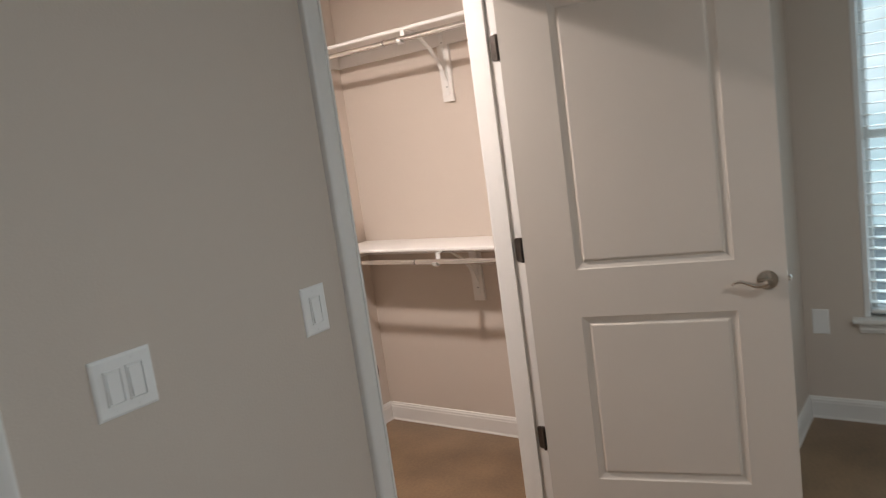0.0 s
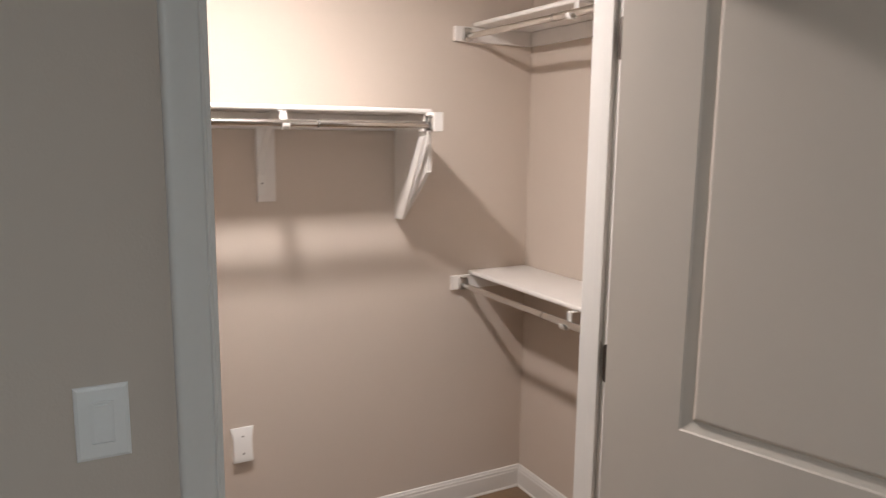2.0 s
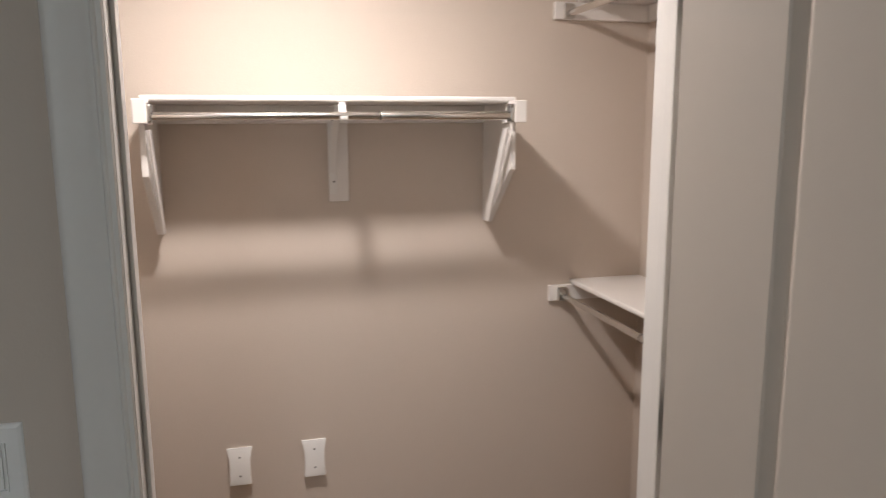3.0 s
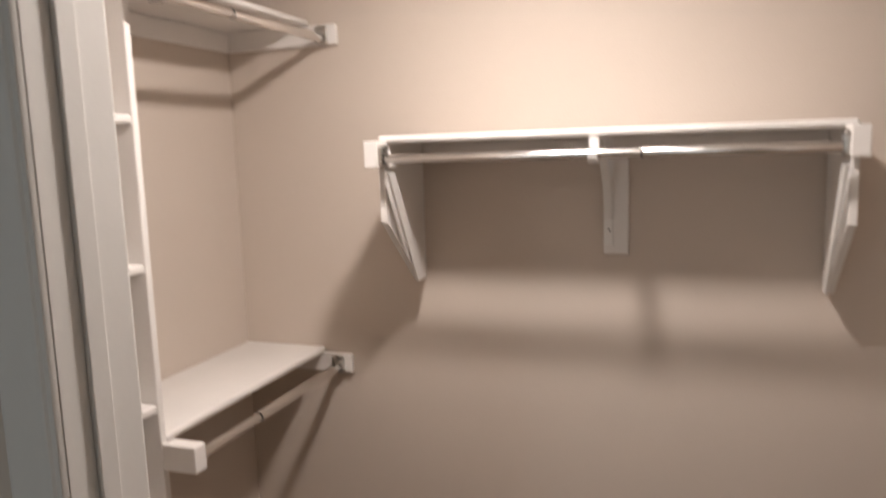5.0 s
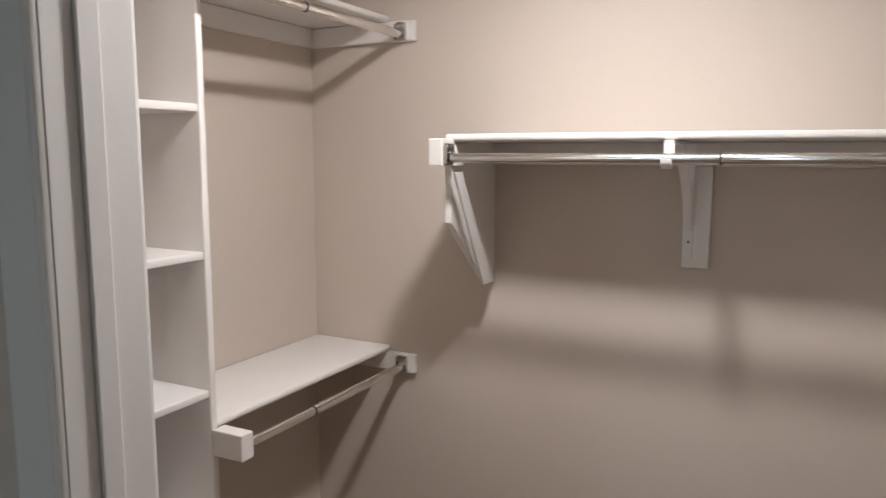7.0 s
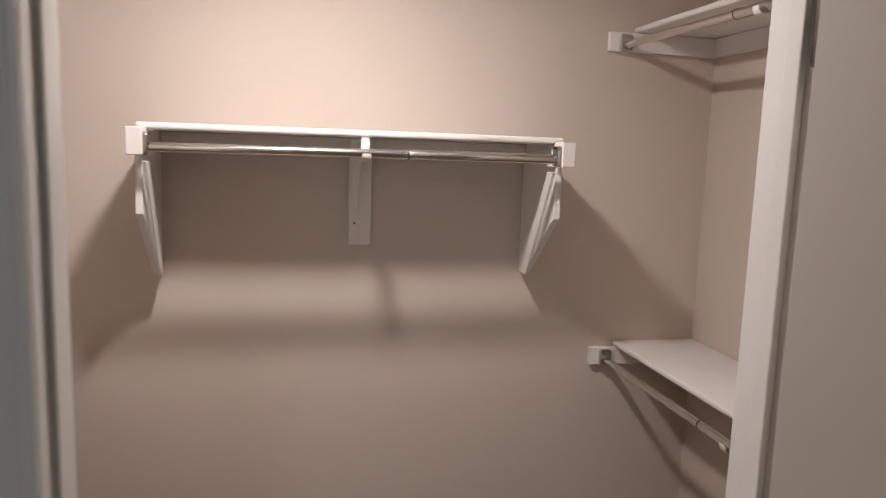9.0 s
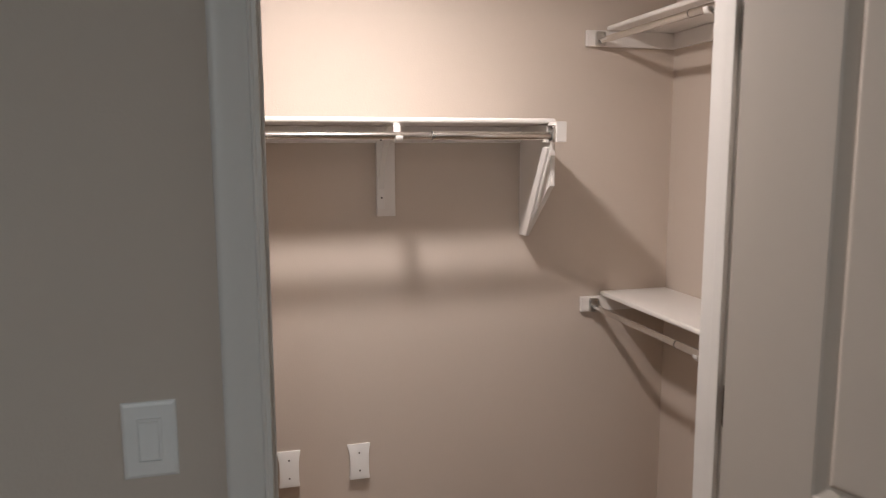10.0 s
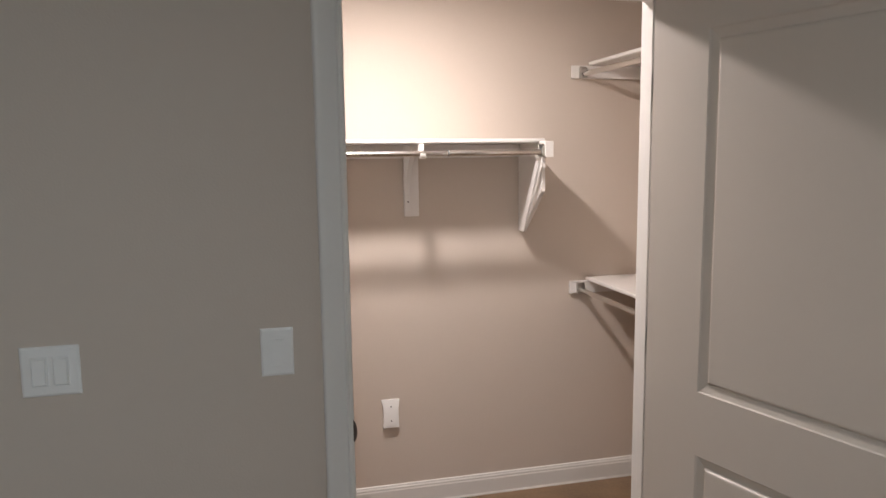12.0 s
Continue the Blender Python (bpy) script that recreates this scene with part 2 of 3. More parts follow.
# ---- the open door ----
DW, DH, DT = 0.860, 2.100, 0.035
DX = 0.006                                             # where the leaf begins, past the hinges' pivot
ANG = radians(-74.2)
HX, HY = 1.048, -0.019


def ring_panel(bm, x0, x1, z0, z1, y, s):
    steps = [(0, 0), (0.0035, 0.003), (0.021, 0.0085), (0.026, 0.009), (0.032, 0.002), (0.036, 0.001)]
    rings = []
    for o, d in steps:
        rings.append([bm.verts.new((x, y + s * d, z)) for x, z in ((x0 + o, z0 + o), (x1 - o, z0 + o), (x1 - o, z1 - o), (x0 + o, z1 - o))])
    for a, b in zip(rings, rings[1:]):
        for k in range(4):
            bm.faces.new((a[k], a[(k + 1) % 4], b[(k + 1) % 4], b[k]))
    bm.faces.new(rings[-1])


def door_leaf():
    bm = bmesh.new()
    xs = [DX, 0.186, 0.705, DW]
    zs = [0, 0.272, 0.889, 1.061, 1.983, DH]
    for y, s in ((0, 1), (DT, -1)):
        for i in range(3):
            for j in range(5):
                if i == 1 and j in (1, 3):
                    ring_panel(bm, xs[i], xs[i + 1], zs[j], zs[j + 1], y, s)
                else:
                    bm.faces.new([bm.verts.new(p) for p in ((xs[i], y, zs[j]), (xs[i + 1], y, zs[j]), (xs[i + 1], y, zs[j + 1]), (xs[i], y, zs[j + 1]))])
    for a, b in (((DX, 0), (DX, DH)), ((DX, DH), (DW, DH)), ((DW, DH), (DW, 0)), ((DW, 0), (DX, 0))):
        bm.faces.new([bm.verts.new(p) for p in ((a[0], 0, a[1]), (b[0], 0, b[1]), (b[0], DT, b[1]), (a[0], DT, a[1]))])
    bmesh.ops.remove_doubles(bm, verts=bm.verts, dist=0.0002)
    return bm


door = thing("door_1", "off-white two-panel interior door standing wide open", "door", (HX, HY, 0.012), kind="structure")
door.rotation_euler[2] = ANG
# the door's own x runs from the hinges to the latch; its face at y = 0 looks towards the closet side when open
leaf = part("leaf", door_leaf(), door_paint, door)
HANDLE_Z = 0.988


def lever(face, s, parent):
    bm = disc(bmesh.new(), (0.800, face, HANDLE_Z), (0, s, 0), 0.032, 0.006, 32)
    disc(bm, (0.800, face + s * 0.006, HANDLE_Z), (0, s, 0), 0.027, 0.004, 32)
    for q, rr in ((0.0, 0.0225), (0.004, 0.018)):
        disc(bm, (0.800, face + s * (0.010 + q), HANDLE_Z), (0, s, 0), rr, 0.004, 32)
    h = part("door_handle", bm, nickel, parent, "polished nickel lever handle", True)
    pts, rad = [], []
    for k in range(19):
        u = k / 18
        pts.append((0.800 - 0.112 * u, face + s * (0.046 - 0.005 * math.sin(u * 3)), HANDLE_Z - 0.010 * math.sin(u * 3.14 / 0.55) * (1 - 0.35 * u) - 0.006 * max(0, u - 0.8) * 5))
        rad.append(0.010 * (1 - u) ** 0.8 + 0.0040)
    bm = tube(bmesh.new(), pts, rad, 14, 0.75)
    part("lever", bm, nickel, h, "", True)
    bm = tube(bmesh.new(), [(0.800, face + s * 0.008, HANDLE_Z), (0.800, face + s * 0.03, HANDLE_Z), (0.800, face + s * 0.05, HANDLE_Z)], [0.014, 0.011, 0.012], 20)
    part("neck", bm, nickel, h, "", True)


lever(0, -1, door)
lever(DT, 1, door)
part("latch_plate", boxed((DW - 0.0005, 0.005, HANDLE_Z - 0.028), (DW + 0.001, 0.030, HANDLE_Z + 0.028), 0.0004), nickel, door, "nickel latch plate")
part("latch_bolt", boxed((DW, 0.011, HANDLE_Z - 0.009), (DW + 0.012, 0.024, HANDLE_Z + 0.009), 0.002), chrome, door, "nickel latch bolt")


def hinge(z):
    """One leaf on the door's edge, one across the gap to the jamb, with the knuckle."""
    h = part("hinge", tube(bmesh.new(), [(-0.012, DT + 0.004, z - 0.046), (-0.012, DT + 0.004, z + 0.046)], 0.006, 12), bronze, door, "dark metal door hinge", True)
    part("hinge_leaf", boxed((DX - 0.0012, 0.003, z - 0.045), (DX + 0.0003, DT - 0.001, z + 0.045), 0.0004), bronze, h)
    return h


for z in (0.409, 1.140, 1.866):
    hinge(z)


def jamb_leaf(z):
    c = 0.009
    o = [(0.001, z - 0.045), (0.033 - c, z - 0.045), (0.033 - c * 0.3, z - 0.045 + c * 0.3), (0.033, z - 0.045 + c), (0.033, z + 0.045 - c), (0.033 - c * 0.3, z + 0.045 - c * 0.3), (0.033 - c, z + 0.045), (0.001, z + 0.045)]
    bm = extrude_poly(bmesh.new(), o, 0, OR - 0.0025, OR + 0.0005)
    for y, dz in ((0.012, -0.03), (0.020, 0.0), (0.012, 0.03)):
        disc(bm, (OR - 0.0024, y, z + dz), (-1, 0, 0), 0.0035, 0.0008, 10)
    return part("hinge_plate", bm, bronze, jamb, "dark metal hinge plate let into the jamb")


for z in (0.421, 1.152, 1.878):
    jamb_leaf(z)


# ---- shelves and rods ----
SH = 0.019


def shelf(name, lo, hi, label):
    return tagged(finish(name, boxed(lo, hi, 0.0075, 4), shelf_paint, True), label, "shelf", "closet shelves")


def rod(name, a, b, r, split, label, flange_dir_a, flange_dir_b):
    """A telescopic rod from a to b; split: where the thinner tube leaves the thicker one."""
    a, b = Vector(a), Vector(b)
    t = thing(name, label, "closet rod", tuple(a), "closet rods")
    m = a.lerp(b, split) - a
    e = b - a
    d = e.normalized()
    part("outer_tube", tube(bmesh.new(), [d * 0.002, m - d * 0.002, m], [r, r, r * 0.95], 24), chrome, t, "", True)
    part("joint_collar", tube(bmesh.new(), [m + d * 0.0003, m + d * 0.0045], [r * 1.03, r * 0.97], 24), steel, t, "dark steel joint ring", True)
    part("inner_tube", tube(bmesh.new(), [m, e - d * 0.002], [r * 0.88] * 2, 24), chrome, t, "", True)
    for p, q, on in ((Vector((0, 0, 0)), d, flange_dir_a), (e, -d, flange_dir_b)):
        if on:
            bm = flange(p, q, r)
            part("flange", bm, socket_metal, t, "chrome rod socket", True)
    return t


def flange(p, q, r):
    """A rounded metal plate with a raised rim, open at the top, and two screws over the rod; on the face at p, it looks along q."""
    bm = bmesh.new()
    side = q.cross(Vector((0, 0, 1))).normalized()
    w, low, high, c, n = r + 0.007, -(r + 0.007), 0.036, 0.009, 4
    outline = []
    for cu, cv, start in ((w - c, high - c, 0), (c - w, high - c, 90), (c - w, low + c, 180), (w - c, low + c, 270)):
        for k in range(n + 1):
            a = radians(start + 90 * k / n)
            outline.append((cu + c * math.cos(a), cv + c * math.sin(a)))
    def ring(scale, out):
        mid = (low + high) / 2
        return [bm.verts.new(p + q * out + side * u * scale + Vector((0, 0, mid + (v - mid) * scale))) for u, v in outline]
    rings = [ring(1, 0), ring(1, 0.009), ring(0.96, 0.011), ring(0.88, 0.011), ring(0.86, 0.003)]
    k = len(outline)
    for a, b in zip(rings, rings[1:]):
        for i in range(k):
            bm.faces.new((a[i], a[(i + 1) % k], b[(i + 1) % k], b[i]))
    bm.faces.new(rings[0][::-1])
    bm.faces.new(rings[-1])
    for u in (-0.008, 0.008):
        disc(bm, p + q * 0.003 + side * u + Vector((0, 0, 0.023)), q, 0.0045, 0.004, 12)
    return bm


CL = 0.062     # cleat height
BT = 0.032     # end block thickness


def cleat(name, lo, hi, label):
    return tagged(finish(name, boxed(lo, hi, 0.003), shelf_paint), label, "cleat", "wall cleats")


def screw(parent, at, axis, material=None):
    part("screw", disc(bmesh.new(), at, axis, 0.0035, 0.0012, 10), material or steel, parent, "small dark screw head")


# side shelves on the east wall
SD = 0.305
for z, nm in ((1.080, "lower"), (2.130, "upper")):
    shelf("closet_shelf", (XR - SD, YF + 0.001, z - SH), (XR - 0.001, YB - 0.001, z), "white painted long closet shelf, %s one on the double-hang wall" % nm)
    cleat("wall_cleat", (XR - SD - 0.089, YB - 0.020, z - SH - CL), (XR - 0.001, YB - 0.0005, z - SH - 0.0005), "white wooden cleat under the %s long shelf, on the back wall" % nm)
    cleat("wall_cleat", (XR - SD - 0.089, YF + 0.0005, z - SH - CL), (XR - 0.001, YF + 0.020, z - SH - 0.0005), "white wooden cleat under the %s long shelf, beside the doorway" % nm)
    cleat("wall_cleat", (XR - 0.0195, YF + 0.0205, z - SH - CL), (XR - 0.0005, YB - 0.0205, z - SH - 0.0005), "long white wooden cleat along the wall under the %s shelf" % nm)
    rod("closet_rod", (XR - 0.340, YF + 0.020, z - SH - 0.042), (XR - 0.340, YB - 0.020, z - SH - 0.042), 0.0135, 0.55, "chrome telescopic closet rod under the %s long shelf" % nm, True, True)


def strip(bm, pts, half, thick):
    """A bent flat strip, one closed body, along (y, z) points."""
    n = len(pts)
    rows = []
    for i, (y, z) in enumerate(pts):
        (ya, za), (yb, zb) = pts[max(i - 1, 0)], pts[min(i + 1, n - 1)]
        d = Vector((0, yb - ya, zb - za)).normalized()
        o = Vector((0, -d.z, d.y)) * thick / 2
        c = Vector((0, y, z))
        rows.append([bm.verts.new(c + o * k + Vector((x, 0, 0))) for x, k in ((-half, -1), (half, -1), (half, 1), (-half, 1))])
    for p, q in zip(rows, rows[1:]):
        for k in range(4):
            bm.faces.new((p[k], p[(k + 1) % 4], q[(k + 1) % 4], q[k]))
    bm.faces.new(rows[0][::-1])
    bm.faces.new(rows[-1])
    return bm


def bracket(label, depth, height):
    """A shelf-and-rod bracket in its own axes: wall at y = 0, it reaches to -y; top at z = 0."""
    b = thing("shelf_bracket", label, "shelf bracket", (0, 0, 0), "shelf brackets")
    part("wall_strap", boxed((-0.013, -0.004, -height), (0.013, 0, 0), 0.001), white_metal, b)
    part("top_arm", boxed((-0.011, -depth + 0.035, -0.004), (0.011, -0.004, 0), 0.001), white_metal, b)
    part("diagonal_brace", strip(bmesh.new(), [(-0.006, -height + 0.075), (-0.016, -height * 0.68), (-0.045, -height * 0.46), (-0.10, -height * 0.27), (-0.165, -height * 0.12), (-0.21, -0.006)], 0.0105, 0.005), white_metal, b, "", True)
    cy, cz, r = -depth + 0.0165, -0.043, 0.0175
    pts = [(cy + r + 0.0012, -0.0045), (cy + r + 0.0012, -0.022)]
    for k in range(12):
        a = radians(-188 * k / 11)
        pts.append((cy + (r + 0.0012) * math.cos(a), cz + (r + 0.0012) * math.sin(a)))
    part("rod_hook", strip(bmesh.new(), pts, 0.0115, 0.0026), white_metal, b, "", True)
    screw(b, (0.003, -0.004, -height + 0.042), (0, -1, 0))
    screw(b, (0.003, -0.004, -0.05), (0, -1, 0))
    return b


# brackets and backing boards on the east wall
for z, h, by, nm in ((1.080, 0.318, 0.749, "lower"), (2.130, 0.338, 0.776, "upper")):
    tagged(finish("backing_board", boxed((XR - 0.019, by - 0.033, z - SH - h), (XR - 0.0005, by + 0.033, z - SH - CL - 0.0005), 0.002), shelf_paint), "white painted backing board under the %s long shelf" % nm, "backing board")
    b = bracket("white metal shelf and rod bracket under the %s long shelf" % nm, 0.338, h - 0.03)
    b.matrix_world = pose(XR - 0.0193, by, z - SH - 0.001, 0, 0, -90)

# the middle shelf on the back wall
MX0, MX1, MY, MZ = 0.098, 1.234, 1.185, 1.760
shelf("closet_shelf", (MX0, MY, MZ - SH), (MX1, YB - 0.001, MZ), "white painted single-hang closet shelf on the back wall")


def end_support(x, s, label):
    """x: the panel's outer face; s: +1 if the closet's middle lies towards +x."""
    t = thing("shelf_support", label, "shelf support", (x, YB, MZ - SH), "triangular shelf supports")
    f = MY + 0.014 - YB
    nose = f - 0.084
    out = [(0, 0), (f, 0), (f, -0.214), (f + 0.012, -0.219), (f + 0.028, -0.232), (f + 0.046, -0.251), (-0.062, -0.413), (-0.055, -0.416), (0, -0.416)]
    lo, hi = sorted((0, s * 0.018))
    part("gusset_panel", extrude_poly(bmesh.new(), [(y - 0.0005, z - 0.0005) for y, z in out], 0, lo, hi, 0.0012), shelf_paint, t)
    lo, hi = sorted((s * 0.0183, s * 0.0270))
    brace = [(f + 0.006, -0.080), (f + 0.052, -0.080), (-0.052, -0.412), (-0.098, -0.412)]
    part("diagonal_brace", extrude_poly(bmesh.new(), brace, 0, lo, hi, 0.002), shelf_paint, t)
    lo, hi = sorted((-s * 0.0045, s * 0.034))
    part("end_block", boxed((lo, nose, -CL - 0.001), (hi, MY - YB - 0.0005, 0.006), 0.003), shelf_paint, t)
    lo, hi = sorted((s * 0.0183, s * 0.034))
    part("rod_block", boxed((lo, f - 0.0005, -CL - 0.002), (hi, f + 0.05, -0.004), 0.003), shelf_paint, t)
    return t


end_support(0.092, 1, "white painted triangular end support, by the cubby tower side")
end_support(1.238, -1, "white painted triangular end support, by the double-hang side")
rod("closet_rod", (1.238 - 0.034, MY - 0.044, MZ - SH - 0.041), (0.092 + 0.034, MY - 0.044, MZ - SH - 0.042), 0.0135, 0.39, "chrome telescopic closet rod under the back wall shelf", True, True)
back_cleat = cleat("wall_cleat", (0.1105, YB - 0.0195, MZ - SH - CL), (1.2195, YB - 0.0005, MZ - SH - 0.0005), "long white wooden cleat under the single-hang shelf, on the back wall")
screw(back_cleat, (0.705, YB - 0.0195, MZ - SH - 0.034), (0, -1, 0))
tagged(finish("backing_board", boxed((0.656, YB - 0.019, 1.411), (0.725, YB - 0.0005, MZ - SH - CL - 0.0005), 0.002), shelf_paint), "white painted backing board under the back wall shelf", "backing board")
b = bracket("white metal shelf and rod bracket amid the back wall shelf", 0.350, 0.302)
b.matrix_world = pose(0.670, YB - 0.0193, MZ - SH - 0.001)

# west wall: cubby tower and two short shelves
TX, TY = -0.256, 0.687       # front edge of the tower, its far panel's near face
tower = thing("cubby_tower", "white painted open cubby tower with empty shelves", "shelving", (XL, YF, 0))


def in_tower(lo, hi, name, bevel=0.004):
    part(name, boxed(tuple(lo[i] - tower.location[i] for i in range(3)), tuple(hi[i] - tower.location[i] for i in range(3)), bevel, 3), shelf_paint, tower, "", True)


in_tower((XL + 0.001, TY, 0), (TX, TY + SH, 2.135 - SH - 0.001), "side_panel")
in_tower((XL + 0.001, YF + 0.001, 0), (TX, YF + SH, 2.135 - SH - 0.001), "side_panel")
for z in (0.189, 0.513, 0.838, 1.162, 1.487, 1.817):
    in_tower((XL + 0.001, YF + SH + 0.0005, z - SH), (TX - 0.002, TY - 0.0005, z), "cubby_shelf")
shelf("closet_shelf", (XL + 0.001, YF + 0.001, 2.135 - SH), (TX, YB - 0.001, 2.135), "white painted upper shelf running over the cubby tower")
shelf("closet_shelf", (XL + 0.001, TY + SH + 0.0005, 1.080 - SH), (XL + SD, YB - 0.001, 1.080), "white painted short lower shelf beside the cubby tower")
for z, nm in ((1.080, "lower"), (2.135, "upper")):
    cleat("wall_cleat", (XL + 0.0005, (TY + SH if z < 2 else YF) + 0.001, z - SH - CL), (XL + 0.0195, YB - 0.0205, z - SH - 0.0005), "white wooden cleat along the wall under the %s short shelf" % nm)
    cleat("wall_cleat", (XL + 0.001, YB - 0.020, z - SH - CL), (XL + SD + 0.101, YB - 0.0005, z - SH - 0.0005), "white wooden cleat under the %s short shelf, on the back wall" % nm)
    cleat("end_cleat", (TX + 0.0005, TY + 0.0, z - SH - CL + 0.004), (XL + 0.400, TY + 0.040, z - SH + 0.006), "white wooden rod block at the cubby tower's edge, %s" % nm)
    rod("closet_rod", (XL + 0.360, YB - 0.020, z - SH - 0.042), (XL + 0.360, TY + 0.040, z - SH - 0.042), 0.0135, 0.63, "chrome telescopic closet rod under the %s short shelf" % nm, True, True)


# ---- switches and plates ----
def wall_plate(name, label, w, h, category, at, turn=0):
    p = thing(name, label, category)
    b = bmesh.new()
    ring = [(0, 0.0), (0, 0.001), (0.0015, 0.0035), (0.006, 0.0055)]
    rr = []
    for o, d in ring:
        rr.append([b.verts.new((x, -d, z)) for x, z in ((-w / 2 + o, -h / 2 + o), (w / 2 - o, -h / 2 + o), (w / 2 - o, h / 2 - o), (-w / 2 + o, h / 2 - o))])
    for a, c in zip(rr, rr[1:]):
        for k in range(4):
            b.faces.new((a[k], a[(k + 1) % 4], c[(k + 1) % 4], c[k]))
    b.faces.new(rr[-1])
    b.faces.new(rr[0][::-1])
    part("plate", b, plastic, p)
    p.matrix_world = pose(*at, 0, 0, turn)
    return p


def rocker(p, x):
    frame_bm = bmesh.new()
    for lo, hi in (((x - 0.0180, -0.0092, -0.0352), (x - 0.0162, -0.005, 0.0352)), ((x + 0.0162, -0.0092, -0.0352), (x + 0.0180, -0.005, 0.0352)),
                   ((x - 0.0162, -0.0092, -0.0352), (x + 0.0162, -0.005, -0.0325)), ((x - 0.0162, -0.0092, 0.0330), (x + 0.0162, -0.005, 0.0352))):
        box(frame_bm, lo, hi)
    part("rocker_frame", frame_bm, plastic, p)
    bm = bmesh.new()
    prof = [(-0.0298, -0.0058), (-0.0292, -0.0112), (0.0, -0.0090), (0.0292, -0.0084), (0.0298, -0.0058)]
    a = [bm.verts.new((x - 0.0129, d, z)) for z, d in prof]
    c = [bm.verts.new((x + 0.0129, d, z)) for z, d in prof]
    for i in range(4):
        bm.faces.new((a[i], a[i + 1], c[i + 1], c[i]))
    bm.faces.new(a)
    bm.faces.new(c[::-1])
    bm.faces.new((a[0], c[0], c[-1], a[-1]))
    part("rocker", bm, plastic, p)
    for z in (-0.048, 0.048):
        part("screw", disc(bmesh.new(), (x, -0.0054, z), (0, -1, 0), 0.003, 0.0009, 12), plastic, p)


s1 = wall_plate("light_switch", "white single rocker switch beside the closet doorway", 0.080, 0.122, "light switch", (0.040, 0, 1.213))
rocker(s1, 0)
s2 = wall_plate("light_switch", "white double rocker switch between the two doorways", 0.1275, 0.119, "light switch", (-0.474, 0, 1.2075))
rocker(s2, -0.023)
rocker(s2, 0.023)
# hooded plates: flat against the wall at the top, standing out and narrower below
HOOD = [(0.066, 0.0440, 0.006), (0.060, 0.0435, 0.0080), (0.046, 0.0400, 0.0130), (0.026, 0.0365, 0.0180), (-0.002, 0.0355, 0.0210), (-0.040, 0.0360, 0.0235), (-0.062, 0.0375, 0.0245), (-0.068, 0.0385, 0.0230)]


def hood_depth(z):
    rows = HOOD[::-1]
    return float(np.interp(z, [r[0] for r in rows], [r[2] for r in rows]))


for x, lab in ((0.310, "white hooded wall plate low on the closet's back wall"), (0.5745, "white hooded wall plate with dark screws, low on the wall")):
    p = thing("blank_plate", lab, "wall plate", (0, 0, 0), "hooded wall plates")
    b = bmesh.new()
    rows = [[b.verts.new(c) for c in ((-w, 0, z), (-w, -d + 0.002, z), (-w + 0.003, -d, z), (w - 0.003, -d, z), (w, -d + 0.002, z), (w, 0, z))] for z, w, d in HOOD]
    for upper, lower in zip(rows, rows[1:]):
        for k in range(6):
            b.faces.new((upper[k], upper[(k + 1) % 6], lower[(k + 1) % 6], lower[k]))
    b.faces.new(rows[0])
    b.faces.new(rows[-1][::-1])
    part("plate", b, plastic, p, "", True)
    for z in (-0.034, 0.034):
        screw(p, (0, -hood_depth(z) + 0.0004, z), (0, -1, 0))
    p.matrix_world = pose(x - 0.002, YB - 0.0003, 0.470)


def outlet(label, at, turn=0):
    p = wall_plate("power_outlet", label, 0.074, 0.116, "outlet", at, turn)
    for z in (-0.0195, 0.0195):
        bm = tube(bmesh.new(), [(0, -0.0052, z), (0, -0.0075, z)], [0.0165, 0.0165], 20)
        f = part("socket", bm, plastic, p)
        for x, h in ((-0.006, 0.009), (0.006, 0.007)):
            part("slot", boxed((x - 0.0012, -0.0079, z - h / 2 + 0.002), (x + 0.0012, -0.0074, z + h / 2 + 0.002)), dark, f, "dark socket slot")
    screw(p, (0, -0.0055, 0), (0, -1, 0), plastic)
    return p


outlet("white duplex outlet low on the closet's back wall", (-0.158, YB, 0.428))
p = wall_plate("cable_plate", "white cable plate with two small jacks near the window", 0.074, 0.122, "wall plate", (RX1, -0.728, 0.487), -90)
for z in (-0.016, 0.016):
    part("jack", disc(bmesh.new(), (0, -0.0055, z), (0, -1, 0), 0.006, 0.003, 14), plastic, p)
for z in (-0.042, 0.042):
    screw(p, (0, -0.0055, z), (0, -1, 0), plastic)

# ---- ceiling lamp of the closet ----
lamp = thing("ceiling_light", "white drum ceiling light with a glowing lens, switched on", "ceiling light", (LAMP[0], LAMP[1], CEIL))
part("base", tube(bmesh.new(), [(0, 0, -0.001), (0, 0, -0.022), (0, 0, -0.030)], [0.11, 0.11, 0.10], 40), white_metal, lamp, "", True)
part("drum", tube(bmesh.new(), [(0, 0, -0.030), (0, 0, LAMP[2] - CEIL)], [0.062, 0.062], 32), white_metal, lamp, "", True)
bm = bmesh.new()
steps = [(k / 6 * math.pi / 2) for k in range(6)] + [math.pi / 2 - 0.02]
drop = LAMP[2] - CEIL - 0.0005
tube(bm, [(0, 0, drop - LENS_DROP * math.sin(a)) for a in steps], [LENS_R * math.cos(a) for a in steps], 32)
part("lens", bm, glowing("lamp_lens", LENS_COLOR, LENS_POWER), lamp, "glowing white lens", True)

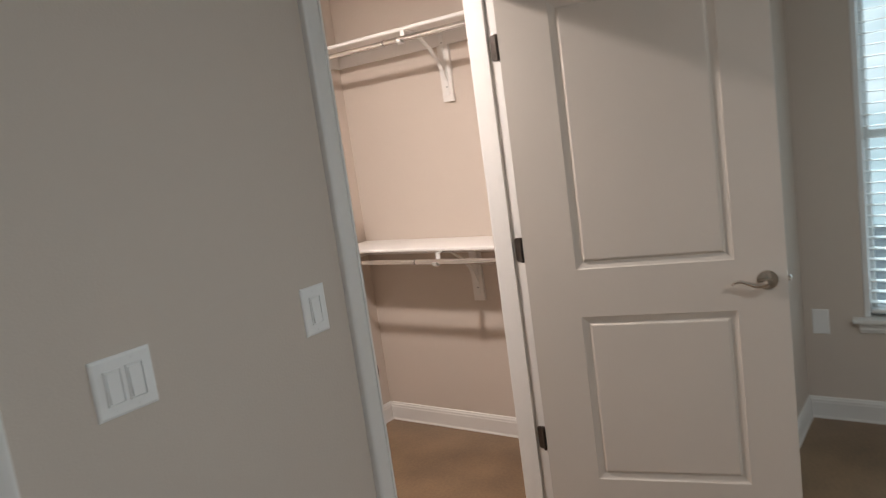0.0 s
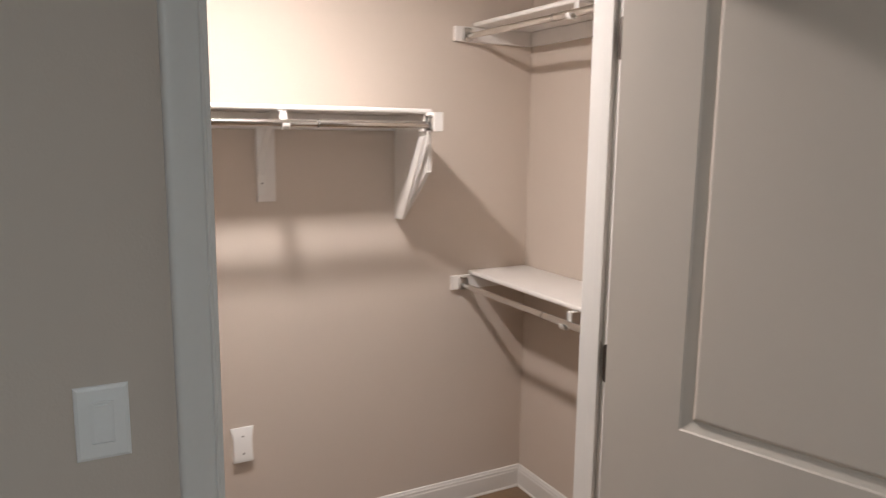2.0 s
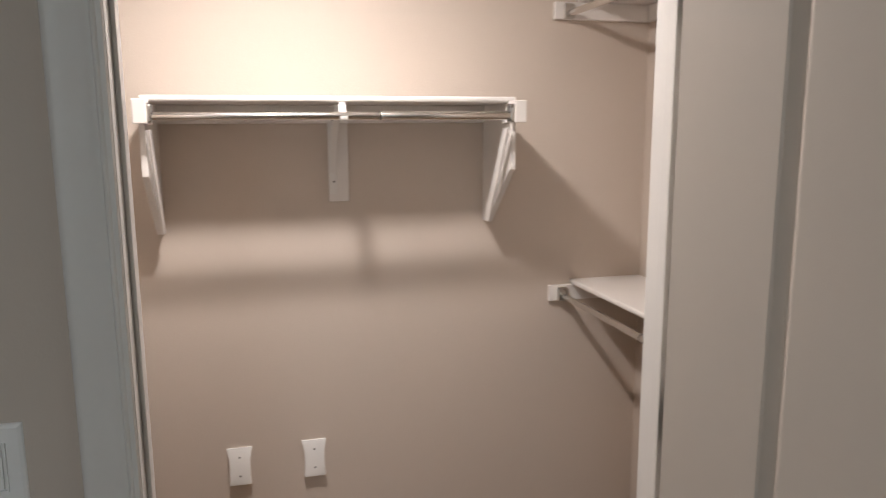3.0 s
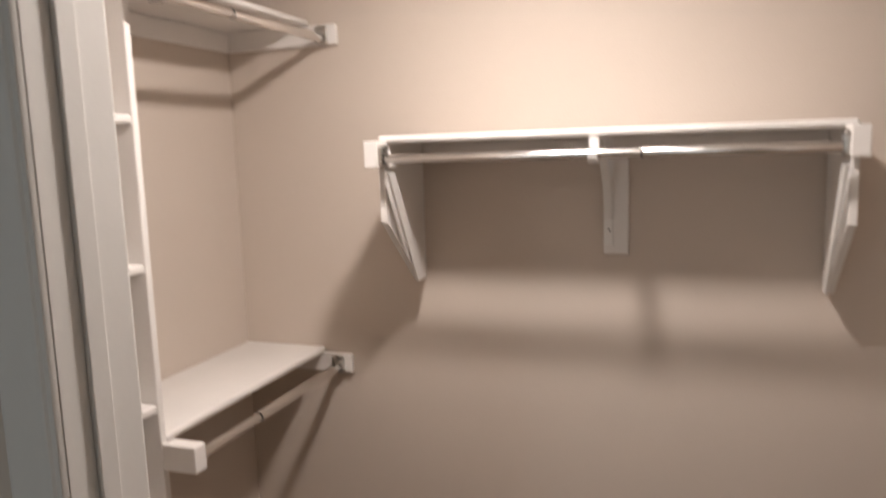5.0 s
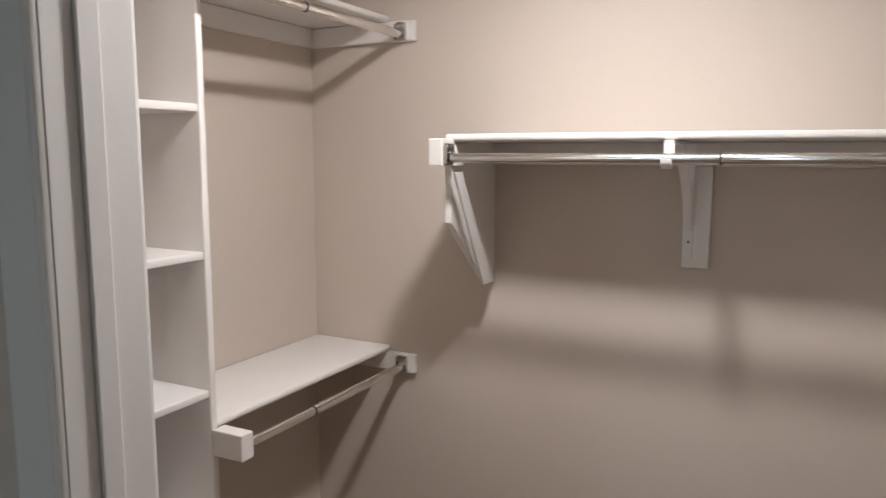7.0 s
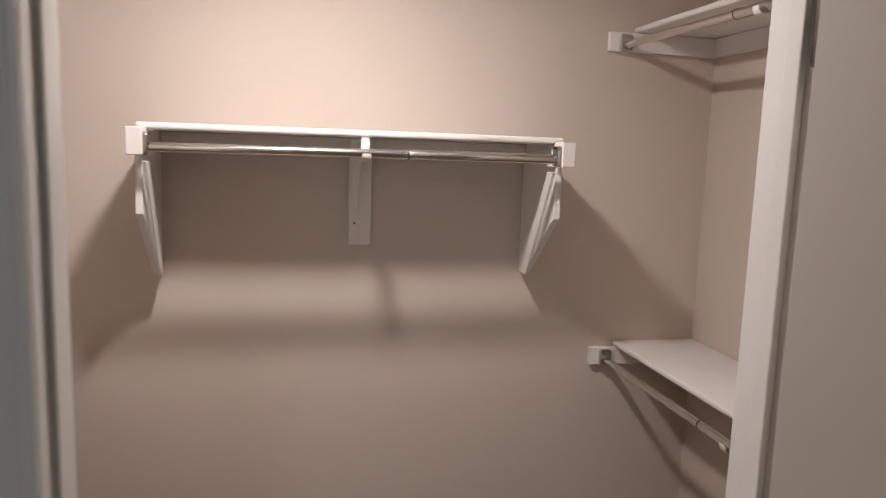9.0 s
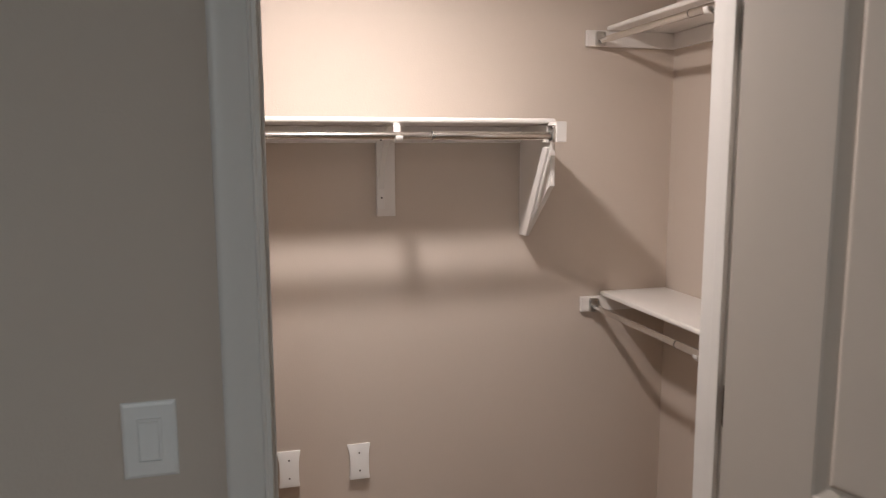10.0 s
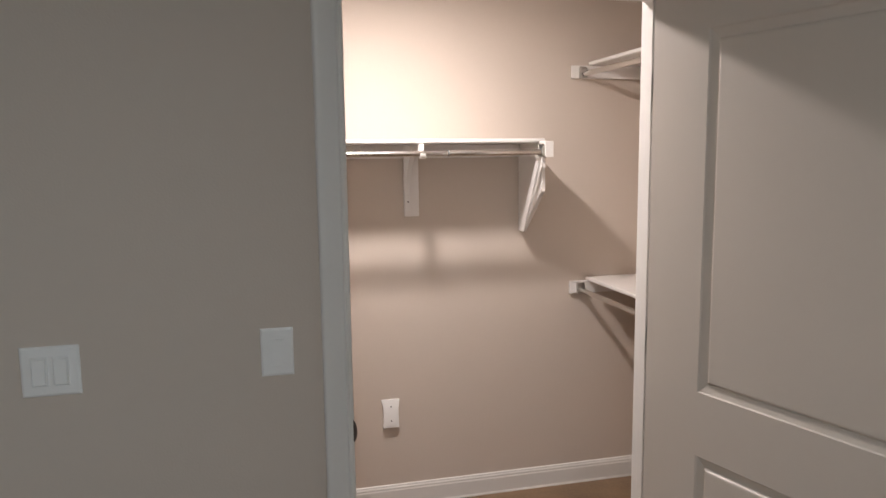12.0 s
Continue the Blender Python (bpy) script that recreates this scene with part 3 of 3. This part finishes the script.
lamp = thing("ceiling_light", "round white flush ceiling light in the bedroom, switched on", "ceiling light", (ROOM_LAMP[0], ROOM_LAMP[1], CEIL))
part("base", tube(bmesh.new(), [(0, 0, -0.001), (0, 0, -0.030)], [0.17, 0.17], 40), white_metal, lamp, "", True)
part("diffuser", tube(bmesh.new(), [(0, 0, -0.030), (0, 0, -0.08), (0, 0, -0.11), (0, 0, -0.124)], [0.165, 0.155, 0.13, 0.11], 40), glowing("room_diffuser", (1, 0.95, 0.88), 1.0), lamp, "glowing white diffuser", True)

# ---- window with blinds ----
win = thing("window_1", "tall white window with lowered horizontal blinds", "window", (RX1, (WY0 + WY1) / 2, WZ0), kind="structure")
hw, wh = (WY1 - WY0) / 2, WZ1 - WZ0
bm = bmesh.new()
for lo, hi in (((0.06, -hw + 0.001, 0), (0.105, -hw + 0.045, wh - 0.001)), ((0.06, hw - 0.045, 0), (0.105, hw - 0.001, wh - 0.001)), ((0.06, -hw + 0.045, 0), (0.105, hw - 0.045, 0.045)),
               ((0.06, -hw + 0.045, wh - 0.046), (0.105, hw - 0.045, wh - 0.001)), ((0.065, -hw + 0.045, wh * 0.5 - 0.02), (0.1, hw - 0.045, wh * 0.5 + 0.02))):
    box(bm, lo, hi, 0.003)
part("window_frame", bm, vinyl, win)
for z0, z1 in ((0.046, wh * 0.5 - 0.021), (wh * 0.5 + 0.021, wh - 0.047)):
    p = part("pane", boxed((0.080, -hw + 0.046, z0), (0.084, hw - 0.046, z1)), glass, win)
    p.visible_shadow = False
for s, y in ((-1, -hw + 0.001), (1, hw - 0.025)):
    part("window_jamb", boxed((0.002, y, 0.011), (0.059, y + 0.024, wh - 0.001), 0.002), vinyl, win)
bm = boxed((-0.045, -hw - 0.045, -0.012), (0.06, hw + 0.045, 0.010), 0.004, 3)
part("window_sill", bm, trim_paint, win, "", True)
part("apron", sweep(bmesh.new(), [(0, 0), (0.012, 0), (0.020, 0.018), (0.020, 0.028), (0.026, 0.050), (0, 0.050)], (0, -hw - 0.02, -0.063), (0, hw + 0.02, -0.063), (-1, 0, 0), (0, 0, 1)), trim_paint, win)
# frame and pane for the added south opening, out of view
added_win = thing("added_window", "white framed window added in the bedroom's unseen far wall", "window", ((SX0 + SX1) / 2, RY0, SZ0), kind="structure")
w2, h2 = (SX1 - SX0) / 2, SZ1 - SZ0
bm = extrude_poly(bmesh.new(), [(-w2 + 0.001, 0.001), (w2 - 0.001, 0.001), (w2 - 0.001, h2 - 0.001), (0.001, h2 - 0.001), (0.001, h2 - 0.05), (w2 - 0.05, h2 - 0.05), (w2 - 0.05, 0.05), (-w2 + 0.05, 0.05), (-w2 + 0.05, h2 - 0.05), (0, h2 - 0.05), (0, h2 - 0.001), (-w2 + 0.001, h2 - 0.001)], 1, -0.10, -0.06)
part("window_frame", bm, vinyl, added_win)
p = part("pane", boxed((-w2 + 0.051, -0.084, 0.051), (w2 - 0.051, -0.080, h2 - 0.051)), glass, added_win)
p.visible_shadow = False
blind = thing("window_blind", "white horizontal slatted blind, lowered with open slats", "blind", (RX1 + 0.032, (WY0 + WY1) / 2, WZ0 + 0.01))
part("headrail", boxed((-0.025, -hw + 0.027, wh - 0.06), (0.025, hw - 0.027, wh - 0.012), 0.003), slat_mat, blind)
part("bottom_rail", boxed((-0.024, -hw + 0.028, 0.02), (0.024, hw - 0.028, 0.036), 0.003), slat_mat, blind)
first = None
n_slats = int((wh - 0.13) / 0.0505)
for i in range(n_slats):
    if first is None:
        first = part("slat", extrude_poly(bmesh.new(), [(-0.024, -0.0045), (0, -0.001), (0.024, -0.0045), (0.024, -0.0015), (0, 0.002), (-0.024, -0.0015)], 1, -hw + 0.028, hw - 0.028), slat_mat, blind)
        first.location = (0, 0, 0.07)
        continue
    s = new("slat", first.data)
    s.parent = blind
    s.location = (0, 0, 0.07 + i * 0.0505)
for y in (-hw + 0.12, 0, hw - 0.12):
    part("ladder_cord", tube(bmesh.new(), [(-0.025, y, 0.02), (-0.025, y, wh - 0.02)], 0.0012, 6), slat_mat, blind)

# ---- outside ----
tagged(finish("ground", boxed((2.7, -60, -1.2), (120, 60, -1.0)), principled("pale_ground", (0.16, 0.20, 0.21), 0.9, vary=0.4)), "grey ground outside the window", "ground", "", "structure")
# the backdrop glows by itself: daylight and bright gaps are put into its colour
far = glowing("glowing_backdrop", (0.4, 0.5, 0.5), 1.7)
nt = far.node_tree
n1 = nt.nodes.new("ShaderNodeTexNoise")
n1.inputs["Scale"].default_value, n1.inputs["Detail"].default_value = 9.0, 6
co = nt.nodes.new("ShaderNodeTexCoord")
rp = nt.nodes.new("ShaderNodeValToRGB")
for e, (p, c) in zip((rp.color_ramp.elements[0], rp.color_ramp.elements[1], rp.color_ramp.elements.new(0.52)), ((0.40, (0.06, 0.11, 0.13, 1)), (0.60, (1.0, 1.0, 1.0, 1)), (0.53, (0.20, 0.30, 0.34, 1)))):
    e.position, e.color = p, c
nt.links.new(co.outputs["Generated"], n1.inputs["Vector"])
nt.links.new(n1.outputs[0], rp.inputs[0])
nt.links.new(rp.outputs[0], nt.nodes["Principled BSDF"].inputs["Emission Color"])
structure("backdrop", boxed((14, -30, -1.0), (14.2, 30, 9)), far, "glowing backdrop of blurred trees and bright sky far outside the window", "backdrop")
